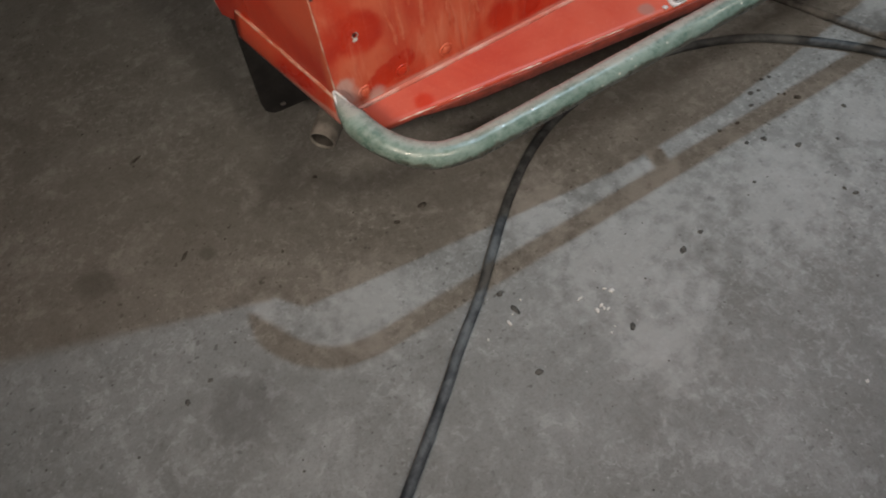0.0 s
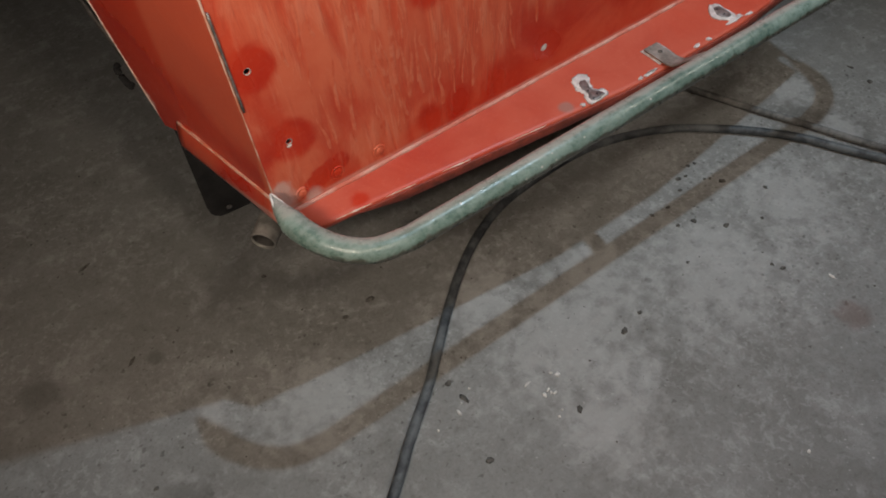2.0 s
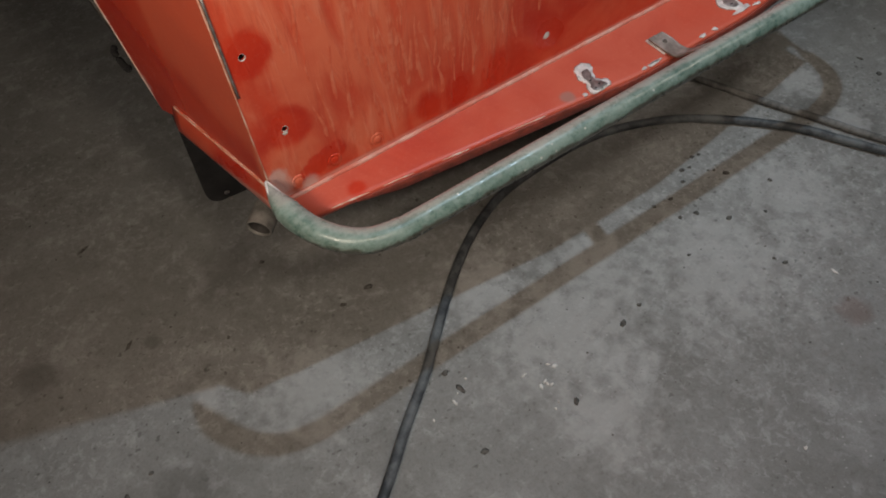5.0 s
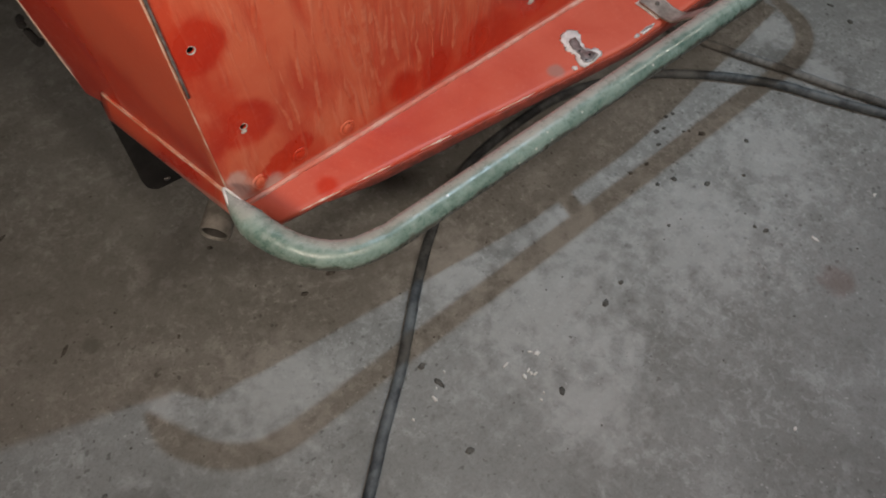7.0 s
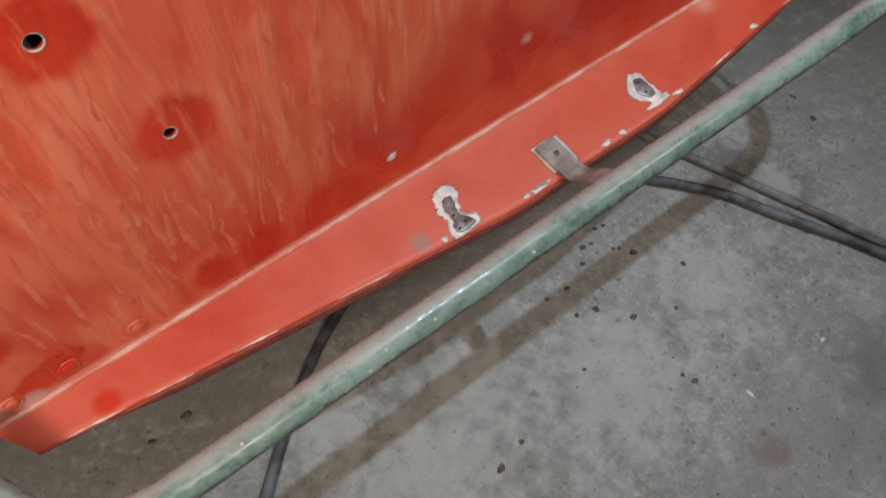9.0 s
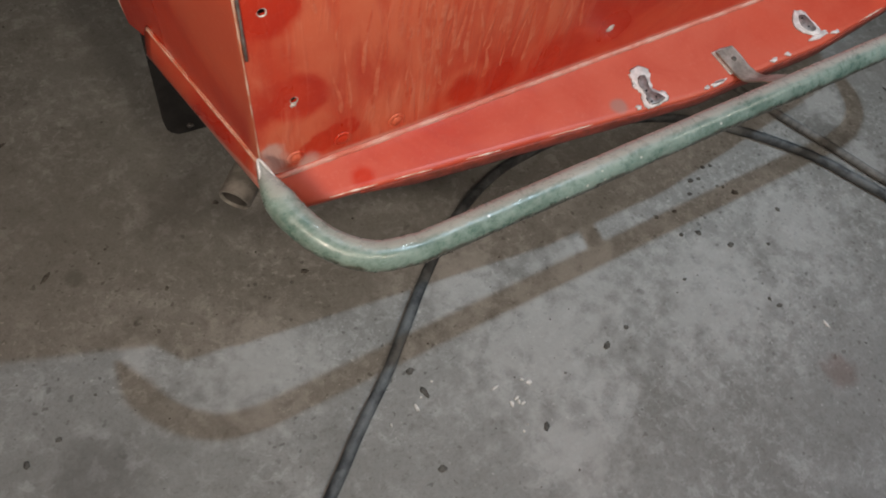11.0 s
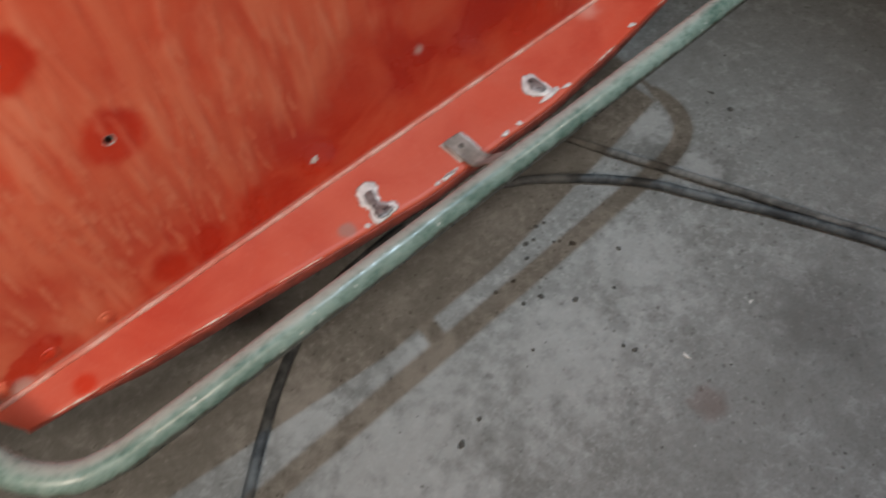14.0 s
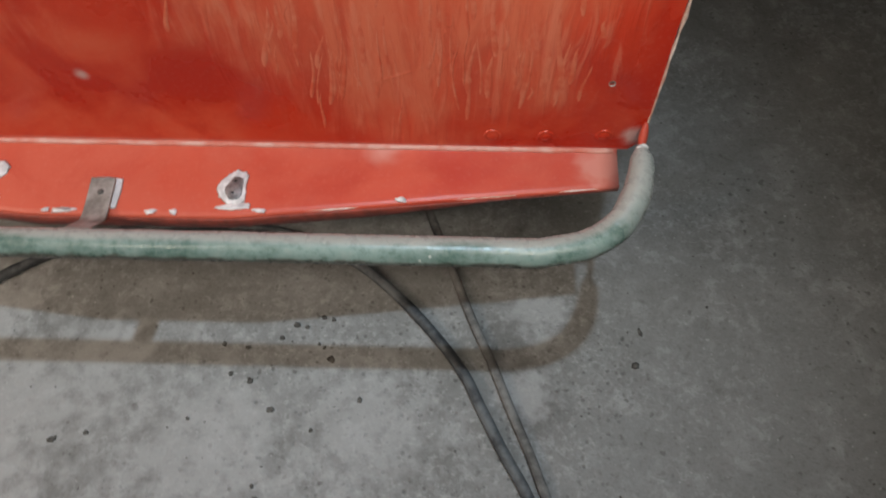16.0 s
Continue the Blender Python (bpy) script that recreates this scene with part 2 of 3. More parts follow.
def green_paint():
    m = Mat("green_paint")
    n, f = m.noise(26, 5, 0.65, (0.5, 1, 1)), m.noise(110, 4, 0.7)
    c = m.mix(m.ramp(n, 0.36, 0.62), (0.085, 0.150, 0.125), (0.215, 0.305, 0.275))
    c = m.mix(m.math("MULTIPLY", m.ramp(f, 0.5, 0.68), 0.55), c, (0.27, 0.335, 0.305))
    c = m.mix(m.math("MULTIPLY", m.ramp(f, 0.42, 0.30), 0.4), c, (0.045, 0.075, 0.055))
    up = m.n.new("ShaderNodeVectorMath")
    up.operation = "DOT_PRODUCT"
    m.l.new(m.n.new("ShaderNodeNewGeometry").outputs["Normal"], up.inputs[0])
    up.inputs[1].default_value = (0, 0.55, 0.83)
    # paler grey towards the top and back of the tube, edge broken by noise
    pale_top = m.ramp(m.math("ADD", up.outputs["Value"], m.math("MULTIPLY", m.math("SUBTRACT", n, 0.5), 0.9)), 0.55, 0.9)
    c = m.mix(m.math("MULTIPLY", pale_top, 0.78), c, (0.345, 0.365, 0.335))
    ends = m.spots([(-0.026, -0.018, 0.352, 0.018, 0.5), (0.952, -0.035, 0.346, 0.062, 0.45)], 0.3)
    c = m.mix(m.math("MULTIPLY", ends, 0.82), c, (0.33, 0.345, 0.325))
    # dark brown towards the underside, broken up by noise
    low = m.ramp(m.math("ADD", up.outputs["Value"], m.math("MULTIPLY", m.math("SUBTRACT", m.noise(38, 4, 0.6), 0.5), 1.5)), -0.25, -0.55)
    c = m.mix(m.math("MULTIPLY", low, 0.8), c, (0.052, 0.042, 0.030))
    chip = m.math("MULTIPLY", m.ramp(m.voronoi(85), 0.16, 0.08), m.ramp(m.noise(16, 3), 0.54, 0.60))
    c = m.mix(chip, c, (0.62, 0.64, 0.60))
    m.bump(n, 0.2, 0.004)
    m.bump(f, 0.3, 0.001)
    return m.done(c, m.ramp(f, 0.35, 0.65, 0.22, 0.42), 0.0)


def plain(name, a, b, scale, rough, metal=0.0, bump=0.2, depth=0.001):
    m = Mat(name)
    n = m.noise(scale, 5, 0.65)
    m.bump(n, bump, depth)
    return m.done(m.mix(m.ramp(n, 0.35, 0.65), a, b), rough, metal)


CONCRETE = concrete()
GREEN = green_paint()
FILLER = plain("sanded_filler", (0.50, 0.49, 0.48), (0.74, 0.73, 0.72), 110, 0.7)
STEEL = plain("bare_steel", (0.16, 0.155, 0.15), (0.34, 0.33, 0.32), 120, 0.45, 0.6)
PIPE = plain("dull_pipe", (0.10, 0.096, 0.086), (0.22, 0.213, 0.195), 45, 0.75)
STRAP = plain("oxidised_steel", (0.17, 0.155, 0.135), (0.34, 0.32, 0.29), 55, 0.6, 0.25)
DARK = plain("dark_steel", (0.035, 0.033, 0.030), (0.075, 0.07, 0.065), 60, 0.6, 0.3)
RIM = plain("bright_metal", (0.34, 0.32, 0.30), (0.55, 0.53, 0.50), 150, 0.5, 0.2)
DARK_RED = plain("dark_red", (0.15, 0.030, 0.018), (0.30, 0.052, 0.032), 70, 0.6)
SEAM = plain("rubbed_edge", (0.53, 0.15, 0.10), (0.60, 0.36, 0.30), 30, 0.65)
WORN = plain("worn_edge", (0.52, 0.30, 0.22), (0.74, 0.66, 0.60), 80, 0.6)
EDGE = plain("thin_worn_edge", (0.52, 0.20, 0.12), (0.66, 0.47, 0.38), 60, 0.6)
CREAM = plain("cream_paint", (0.66, 0.60, 0.42), (0.74, 0.69, 0.52), 12, 0.45)
RUBBER = plain("black_rubber", (0.008, 0.008, 0.009), (0.018, 0.018, 0.018), 40, 0.95)
SHEATH = plain("cable_sheath", (0.030, 0.035, 0.040), (0.14, 0.155, 0.162), 26, 0.6, 0.0, 0.3, 0.001)
DUSTY = plain("dusty_sheath", (0.085, 0.085, 0.082), (0.23, 0.23, 0.22), 34, 0.8, 0.0, 0.4, 0.001)
PLASTER = plain("plaster", (0.40, 0.38, 0.35), (0.50, 0.48, 0.45), 3, 0.9)
GRIT = plain("grit", (0.065, 0.062, 0.056), (0.14, 0.135, 0.122), 200, 0.9)
FLAKE = plain("paint_flake", (0.72, 0.71, 0.68), (0.82, 0.81, 0.78), 200, 0.8)
HOLES = [(-0.005, 0.486, 0.0032), (0.011, 0.396, 0.0031), (0.333, 0.351, 0.0035), (0.184, 0.489, 0.0042), (0.147, 0.579, 0.0048), (0.918, 0.401, 0.0028), (0.499, 0.540, 0.0045), (0.0585, 0.5815, 0.0042)]
CLEAN = [(x + 0.004, 0, z, 0.024, 0.25) for x, z, _ in HOLES[:5]] + [(0.023, 0, 0.331, 0.011, 0.2), (0.033, 0, 0.335, 0.014, 0.2), (0.045, 0, 0.338, 0.014, 0.2), (0.057, 0, 0.342, 0.011, 0.2), (0.17, 0, 0.337, 0.018, 0.4), (0.21, 0, 0.338, 0.022, 0.4), (0.26, 0, 0.340, 0.024, 0.4), (0.53, 0, 0.49, 0.05, 0.4), (0.93, 0, 0.43, 0.06, 0.5), (0.62, 0, 0.36, 0.04, 0.5)]
# paler red for the paint runs: light caught on their ridges put into colour
RUN = plain("lit_run", (0.53, 0.085, 0.038), (0.61, 0.175, 0.10), 60, 0.36, 0.0, 0.15)
RUBBED = [(0.76, 0, 0.53, 0.15, 0.4), (0.84, 0, 0.47, 0.09, 0.4), (0.68, 0, 0.46, 0.07, 0.5), (0.20, 0, 0.48, 0.09, 0.5), (0.33, 0, 0.50, 0.10, 0.5), (0.01, 0, 0.345, 0.04, 0.6), (0.10, 0, 0.350, 0.045, 0.6), (0.17, 0, 0.345, 0.03, 0.6), (0.12, 0, 0.45, 0.11, 0.6), (0.10, 0, 0.56, 0.13, 0.6), (0.28, 0, 0.56, 0.12, 0.6), (0.24, 0, 0.43, 0.07, 0.6), (0.75, 0, 0.47, 0.13, 0.5), (0.86, 0, 0.44, 0.07, 0.5), (0.70, 0, 0.40, 0.05, 0.6), (0.62, 0, 0.55, 0.10, 0.6), (-0.04, 0.06, 0.44, 0.07, 0.6)]
RED = red_paint("red_paint", bare=[(-0.012, 0, 0.343, 0.010, 0.5), (0.020, 0, 0.316, 0.009, 0.5), (0.017, 0, 0.563, 0.0065, 0.5), (0.032, 0, 0.562, 0.0040, 0.5), (0.0105, 0, 0.5700, 0.005, 0.6), (-0.012, 0, 0.328, 0.013, 0.6), (0.472, 0, 0.399, 0.005, 0.8), (0.950, 0, 0.335, 0.010, 0.6)], clean=CLEAN, smear=[(0.480, 0, 0.513, 0.019, 0.7), (0.462, 0, 0.515, 0.017, 0.7)])
RED_SIDE = red_paint("red_side_paint", wiped=True, bare=[(-0.070, 0.215, 0.36, 0.012, 0.6)])
RED_PLAIN = red_paint("red_flange_paint", runny=False, clean=[(0.057, -0.028, 0.306, 0.010, 0.5)], bare=[(0.925, -0.018, 0.310, 0.022, 0.5), (0.72, -0.006, 0.311, 0.012, 0.8)], smear=[(0.319, -0.058, 0.304, 0.008, 0.4)])


# ---- mesh helpers ----
def part(name, bm, material, parent=None, label="", smooth=True):
    me = bpy.data.meshes.new(name)
    bmesh.ops.recalc_face_normals(bm, faces=bm.faces[:])
    for f in bm.faces:
        f.smooth = smooth
    bm.to_mesh(me)
    bm.free()
    me.materials.append(material)
    ob = new(name, me)
    ob.parent = parent
    if label:
        tagged(ob, label)
    return ob


def bevelled(ob, width=0.0015, segments=2):
    b = ob.modifiers.new("bevel", "BEVEL")
    b.width, b.segments, b.limit_method, b.angle_limit = width, segments, "ANGLE", radians(35)
    return ob


def box(x0, x1, y0, y1, z0, z1):
    bm = bmesh.new()
    bmesh.ops.create_cube(bm, size=1, matrix=Matrix.LocRotScale(((x0 + x1) / 2, (y0 + y1) / 2, (z0 + z1) / 2), None, (x1 - x0, y1 - y0, z1 - z0)))
    return bm


def smooth_line(points, steps=8):
    """A Catmull-Rom line through the points."""
    p = [Vector(q) for q in points]
    p = [2 * p[0] - p[1], *p, 2 * p[-1] - p[-2]]
    out = []
    for a, b, c, d in zip(p, p[1:], p[2:], p[3:]):
        for k in range(steps):
            t = k / steps
            out.append(0.5 * (2 * b + (c - a) * t + (2 * a - 5 * b + 4 * c - d) * t * t + (3 * b - a - 3 * c + d) * t**3))
    return [*out, p[-2]]


def sweep(line, radius, sides=14, lumps=0.0, thin=None):
    """A closed tube along the line. thin(k): how thick it is at station k of 0 to 1."""
    bm = bmesh.new()
    rings, up = [], Vector((0, 0, 1))
    for k, q in enumerate(line):
        ahead = (line[min(k + 1, len(line) - 1)] - line[max(k - 1, 0)]).normalized()
        side = ahead.cross(up if abs(ahead.z) < 0.9 else Vector((0, 1, 0))).normalized()
        over = side.cross(ahead)
        s = k / (len(line) - 1)
        r = radius * (thin(s) if thin else 1)
        rings.append([bm.verts.new(q + (side * math.cos(a) + over * math.sin(a)) * r * (1 + lumps * noise.noise(q * 60 + Vector((a, 0, 0))))) for a in (2 * math.pi * i / sides for i in range(sides))])
    for a, b in zip(rings, rings[1:]):
        for i in range(sides):
            bm.faces.new((a[i], a[(i + 1) % sides], b[(i + 1) % sides], b[i]))
    bm.faces.new(rings[0])
    bm.faces.new(rings[-1])
    return bm


def sheet(outline, holes, place, thick):
    """A flat sheet with round holes through it. place(u, v, d): the point at (u, v), d behind the front."""
    bm = bmesh.new()
    edges = []
    rings = [outline] + [[(u + r * math.cos(2 * math.pi * i / 14), v + r * math.sin(2 * math.pi * i / 14)) for i in range(14)] for u, v, r in holes]
    for ring in rings:
        vs = [bm.verts.new((u, 0, v)) for u, v in ring]
        edges += [bm.edges.new((vs[i], vs[(i + 1) % len(vs)])) for i in range(len(vs))]
    bmesh.ops.triangle_fill(bm, edges=edges, use_beauty=True, normal=(0, -1, 0))
    out = bmesh.ops.extrude_face_region(bm, geom=bm.faces[:])
    deep = {v for v in out["geom"] if isinstance(v, bmesh.types.BMVert)}
    for v in bm.verts:
        v.co = place(v.co.x, v.co.z, thick if v in deep else 0.0)
    return bm


def blob(cx, cy, rx, ry, turn, seed, ragged=0.25, sides=22):
    """A ragged outline."""
    rng = random.Random(seed)
    ph = [rng.uniform(0, 6.28) for _ in range(4)]
    out = []
    for i in range(sides):
        a = 2 * math.pi * i / sides
        r = 1 + ragged * (0.5 * math.sin(2 * a + ph[0]) + 0.4 * math.sin(3 * a + ph[1]) + 0.35 * math.sin(5 * a + ph[2])) + ragged * rng.uniform(-0.35, 0.35)
        x, y = rx * r * math.cos(a), ry * r * math.sin(a)
        out.append((cx + x * math.cos(turn) - y * math.sin(turn), cy + x * math.sin(turn) + y * math.cos(turn)))
    return out


def ragged(points, seed, rough):
    """A closed outline through the points, with a torn edge."""
    rng = random.Random(seed)
    line = smooth_line([(x, y, 0) for x, y in (points[-1], *points, points[0], points[1])], 4)[4:-4]
    return [(p.x + rng.uniform(-rough, rough), p.y + rng.uniform(-rough, rough)) for p in line[:-1]]


def plate(outline, place, thick):
    """A thin plate over an outline, its upper face a little smaller than its foot."""
    bm = bmesh.new()
    n = len(outline)
    cx, cy = sum(p[0] for p in outline) / n, sum(p[1] for p in outline) / n
    foot = [bm.verts.new(place(u, v, 0.0)) for u, v in outline]
    top = [bm.verts.new(place(cx + (u - cx) * 0.9, cy + (v - cy) * 0.9, thick)) for u, v in outline]
    for i in range(n):
        bm.faces.new((foot[i], foot[(i + 1) % n], top[(i + 1) % n], top[i]))
    bm.faces.new(top)
    bm.faces.new(foot[::-1])
    return bm


# ---- the room ----
def room():
    x0, x1, y0, y1, h = -3.2, 3.6, -2.6, 3.4, 2.75
    bm = bmesh.new()
    bmesh.ops.create_grid(bm, x_segments=40, y_segments=40, size=0.5, matrix=Matrix.LocRotScale(((x0 + x1) / 2, (y0 + y1) / 2, 0), None, (x1 - x0, y1 - y0, 1)))
    tagged(part("floor", bm, CONCRETE), "bare grey concrete garage floor, stained and gritty", "floor", kind="structure")
    for name, b in (("wall_north", (x0, x1, y1, y1 + 0.12, 0, h)), ("wall_south", (x0, x1, y0 - 0.12, y0, 0, h)), ("wall_east", (x1, x1 + 0.12, y0 - 0.12, y1 + 0.12, 0, h)), ("wall_west", (x0 - 0.12, x0, y0 - 0.12, y1 + 0.12, 0, h))):
        tagged(part(name, box(*b), PLASTER, smooth=False), "plain grey plastered garage wall", "wall", kind="structure")
    tagged(part("ceiling", box(x0 - 0.12, x1 + 0.12, y0 - 0.12, y1 + 0.12, h, h + 0.1), PLASTER, smooth=False), "plain grey ceiling of the garage", "ceiling", kind="structure")


room()

# ---- the vehicle's front ----
LEFT, RIGHT, TOP = -0.021, 0.961, 1.25


def crease(x):
    return 0.309 + 0.004 * x


def edge(x):
    """How far the lower flange stands out in front of the panel."""
    return min(0.0305 + 0.119 * x, 0.079, 0.037 + 0.117 * (0.945 - x))


vehicle = tagged(new("vehicle_front"), "red sheet-metal vehicle front under repair, with green bumper tube", "vehicle")

# front panel with its bolt holes
outline = [(LEFT, 0.318), (0.0, crease(0) + 0.002), (RIGHT - 0.012, crease(RIGHT) + 0.002), (RIGHT, 0.328), (RIGHT - 0.005, 0.46), (RIGHT - 0.008, TOP), (LEFT - 0.004, TOP)]
front = part("front_panel", sheet(outline, HOLES, lambda u, v, d: (u, d, v), 0.0025), RED, vehicle, "half-sanded red painted panel with bolt holes", smooth=False)

for i, (x, z) in enumerate([(0.103, 0.328), (0.051, 0.329), (0.008, 0.326), (0.822, 0.331), (0.871, 0.331), (0.924, 0.334)]):
    bm = bmesh.new()
    prof = [(0.0082, 0.0), (0.0077, 0.0011), (0.0064, 0.0012), (0.0056, 0.0003), (0.0048, 0.0016), (0.0025, 0.0023), (0.0, 0.0024)]
    rings = [[bm.verts.new((x + r * math.cos(2 * math.pi * k / 16), -d, z + r * math.sin(2 * math.pi * k / 16))) for k in range(16)] for r, d in prof[:-1]]
    for a, b in zip(rings, rings[1:]):
        for k in range(16):
            bm.faces.new((a[k], a[(k + 1) % 16], b[(k + 1) % 16], b[k]))
    bm.faces.new(rings[-1])
    part("rivet", bm, RED, front)

for x, z, r in HOLES:
    part("hole_rim", sweep([Vector((x + r * math.cos(k * math.pi / 10), -0.0003, z + r * math.sin(k * math.pi / 10))) for k in range(21)], 0.0007, 6, 0.3, lambda s: 0.55 + 0.45 * math.cos(6.28 * s - 5.2)), RIM, front)

# runs and sags in the old paint: low ridges that end in a drop
rng = random.Random(17)
for cx, cz, sx, sz, count in ((0.13, 0.44, 0.07, 0.05, 44), (0.22, 0.43, 0.06, 0.04, 22), (0.10, 0.54, 0.06, 0.04, 14), (0.30, 0.50, 0.06, 0.05, 14), (0.74, 0.44, 0.10, 0.05, 40), (0.87, 0.42, 0.04, 0.04, 18), (0.66, 0.45, 0.04, 0.05, 10), (0.78, 0.53, 0.10, 0.04, 22)):
    for _ in range(count):
        x, z, length = rng.gauss(cx, sx * 0.6), rng.gauss(cz, sz * 0.6), rng.uniform(0.012, 0.07)
        if any(math.hypot(x - hx, z - hz) < 0.02 for hx, hz, _ in HOLES) or z - length < (0.39 if 0.5 < x < 0.66 else 0.335) or not 0.0 < x < 0.94:
            continue
        wide, tall, lean, wave = rng.uniform(0.0010, 0.0030), rng.uniform(0.0002, 0.0006), rng.uniform(-0.12, 0.12) + (0.9 * (x - 0.60) - 0.2 if 0.56 < x < 0.70 else 0), rng.uniform(0, 6)
        last, bm = None, bmesh.new()
        for k in range(9):
            q = k / 8
            fat = (0.35 + 0.65 * q) * (1 if k < 8 else 0.4) * (0.3 if k == 0 else 1)
            px = x + lean * length * q + 0.0013 * math.sin(wave + 5 * q)
            row = [bm.verts.new((px + wide * fat * u, -0.0001 - tall * fat * h, z - length * q)) for u, h in ((-1, 0), (-0.5, 0.8), (0.1, 1), (0.6, 0.7), (1, 0))]
            if last:
                for u in range(4):
                    bm.faces.new((last[u], last[u + 1], row[u + 1], row[u]))
            last = row
        part("paint_run", bm, RUN, front)

# curved strokes where the old paint was wiped
STROKES = (((0.569, 0.515), (0.571, 0.494), (0.590, 0.431), (0.602, 0.339)), ((0.610, 0.526), (0.596, 0.477), (0.590, 0.409), (0.606, 0.338)), ((0.707, 0.392), (0.737, 0.404), (0.761, 0.415)), ((0.782, 0.467), (0.787, 0.435), (0.768, 0.400)), ((0.773, 0.479), (0.782, 0.463), (0.772, 0.442)), ((0.842, 0.456), (0.845, 0.418), (0.845, 0.392)), ((0.813, 0.438), (0.819, 0.358)), ((0.696, 0.496), (0.691, 0.449), (0.693, 0.403)))
for k, stroke in enumerate(STROKES):
    line = smooth_line([(x, 0.0076, z) for x, z in stroke], 7)
    part("wipe_mark", sweep(line, 0.0080, 40, 0.0, lambda s: 0.945 + 0.050 * math.sin(3.1 * s) + 0.012 * noise.noise(Vector((s * 6, k, 0)))), RED, front)

# cream paint left standing at the top corner, bare metal and filler beside it
cream = [(0.024, 0.632), (0.023, 0.625), (0.017, 0.622), (0.013, 0.611), (0.019, 0.606), (0.018, 0.595), (0.026, 0.590), (0.036, 0.590), (0.047, 0.594), (0.053, 0.598), (0.060, 0.603), (0.070, 0.607), (0.079, 0.613), (0.083, 0.640), (0.083, 0.69), (0.081, 0.90), (0.020, 0.90), (0.020, 0.70), (0.027, 0.662)]
part("cream_patch", plate(ragged(cream, 9, 0.0012), lambda u, v, d: (u, -d, v), 0.0008), CREAM, front, "old cream paint with a torn edge", smooth=False)
ring = part("filler_ring", plate(blob(0.0630, 0.5935, 0.0135, 0.0060, 0.42, 3, 0.12), lambda u, v, d: (u, -0.0006 - d, v), 0.0012), FILLER, front, "ring of white filler round bare metal")
part("bare_metal", plate(blob(0.0610, 0.5925, 0.0085, 0.0020, 0.42, 4, 0.2), lambda u, v, d: (u, -0.0017 - d, v), 0.0005), STEEL, ring)
part("filler_spot", plate(ragged([(0.0365, 0.5790), (0.0400, 0.5735), (0.0455, 0.5760), (0.0470, 0.5825), (0.0520, 0.5870), (0.0500, 0.5910), (0.0430, 0.5880), (0.0385, 0.5850)], 5, 0.0006), lambda u, v, d: (u, -d, v), 0.0010), FILLER, front)
part("hole_chip", plate(blob(0.4995, 0.5335, 0.0042, 0.0045, 0.1, 7, 0.3), lambda u, v, d: (u, -d, v), 0.0005), FILLER, front)
part("hole_chip", plate(blob(0.3335, 0.3500, 0.0046, 0.0040, 0.6, 8, 0.2), lambda u, v, d: (u, -d, v), 0.0005), FILLER, front)
part("hole_chip", plate(blob(0.0100, 0.3905, 0.0026, 0.0020, 0.3, 9, 0.35), lambda u, v, d: (u, -d, v), 0.0005), FILLER, front)

# the lower flange: folded forwards from the panel, with a turned-down lip
bm = bmesh.new()
rows = []
for i in range(49):
    x = 0.002 + 0.938 * i / 48
    lean = 0.019 * max(0.0, 1 - i / 3)
    e, c = edge(x) + 0.0006 * noise.noise(Vector((x * 30, 0, 0))), crease(x)
    prof = [(0.0, 0.0032), (-0.0006, 0.0012), (-0.0018, 0.0002)] + [(-0.0045 - (e - 0.0105) * k / 4, -0.0005 - 0.0045 * k / 4) for k in range(5)] + [(-e + 0.0016, -0.0058), (-e, -0.0078), (-e + 0.0004, -0.011), (-e + 0.0020, -0.0150)]
    rows.append([bm.verts.new((x - lean * max(0.0, 1 + y / 0.030), y - 0.0005, c + z)) for y, z in prof])
for a, b in zip(rows, rows[1:]):
    for k in range(len(a) - 1):
        bm.faces.new((a[k], b[k], b[k + 1], a[k + 1]))
flange = part("lower_flange", bm, RED_PLAIN, vehicle, "red folded flange with chipped edge")
s = flange.modifiers.new("thick", "SOLIDIFY")
s.thickness, s.offset = 0.002, -1
part("seam", sweep([Vector((-0.012 + 0.948 * i / 90, -0.0014 + 0.0004 * noise.noise(Vector((i * 0.9, 0, 0))), crease(-0.012 + 0.948 * i / 90) + 0.0008)) for i in range(91)], 0.0031, 8, 0.2, lambda s: 0.86 + 0.3 * noise.noise(Vector((s * 40, 3, 0)))), SEAM, flange, "rubbed pale fold line")


rng = random.Random(41)
# thin pale lengths laid along the flange's front edge
for x0, x1 in ((0.010, 0.072), (0.078, 0.128), (0.150, 0.196), (0.232, 0.300), (0.650, 0.712), (0.790, 0.850), (0.880, 0.925)):
    part("pale_edge_line", sweep([Vector((x0 + (x1 - x0) * i / 16, -edge(x0 + (x1 - x0) * i / 16) + 0.0004, crease(x0) - 0.0072)) for i in range(17)], 0.0011, 6, 0.4, lambda s: 0.25 + max(0.0, math.sin(3.14 * s)) * (0.6 + 0.6 * noise.noise(Vector((s * 9, x0 * 50, 0))))), WORN, flange)


def on_flange(u, v, d):
    e = edge(u)
    k = min(max((-v - 0.006) / (e - 0.012), 0), 1.2)
    return (u, v, crease(u) - 0.0005 - 0.0045 * k + d + 0.0003)


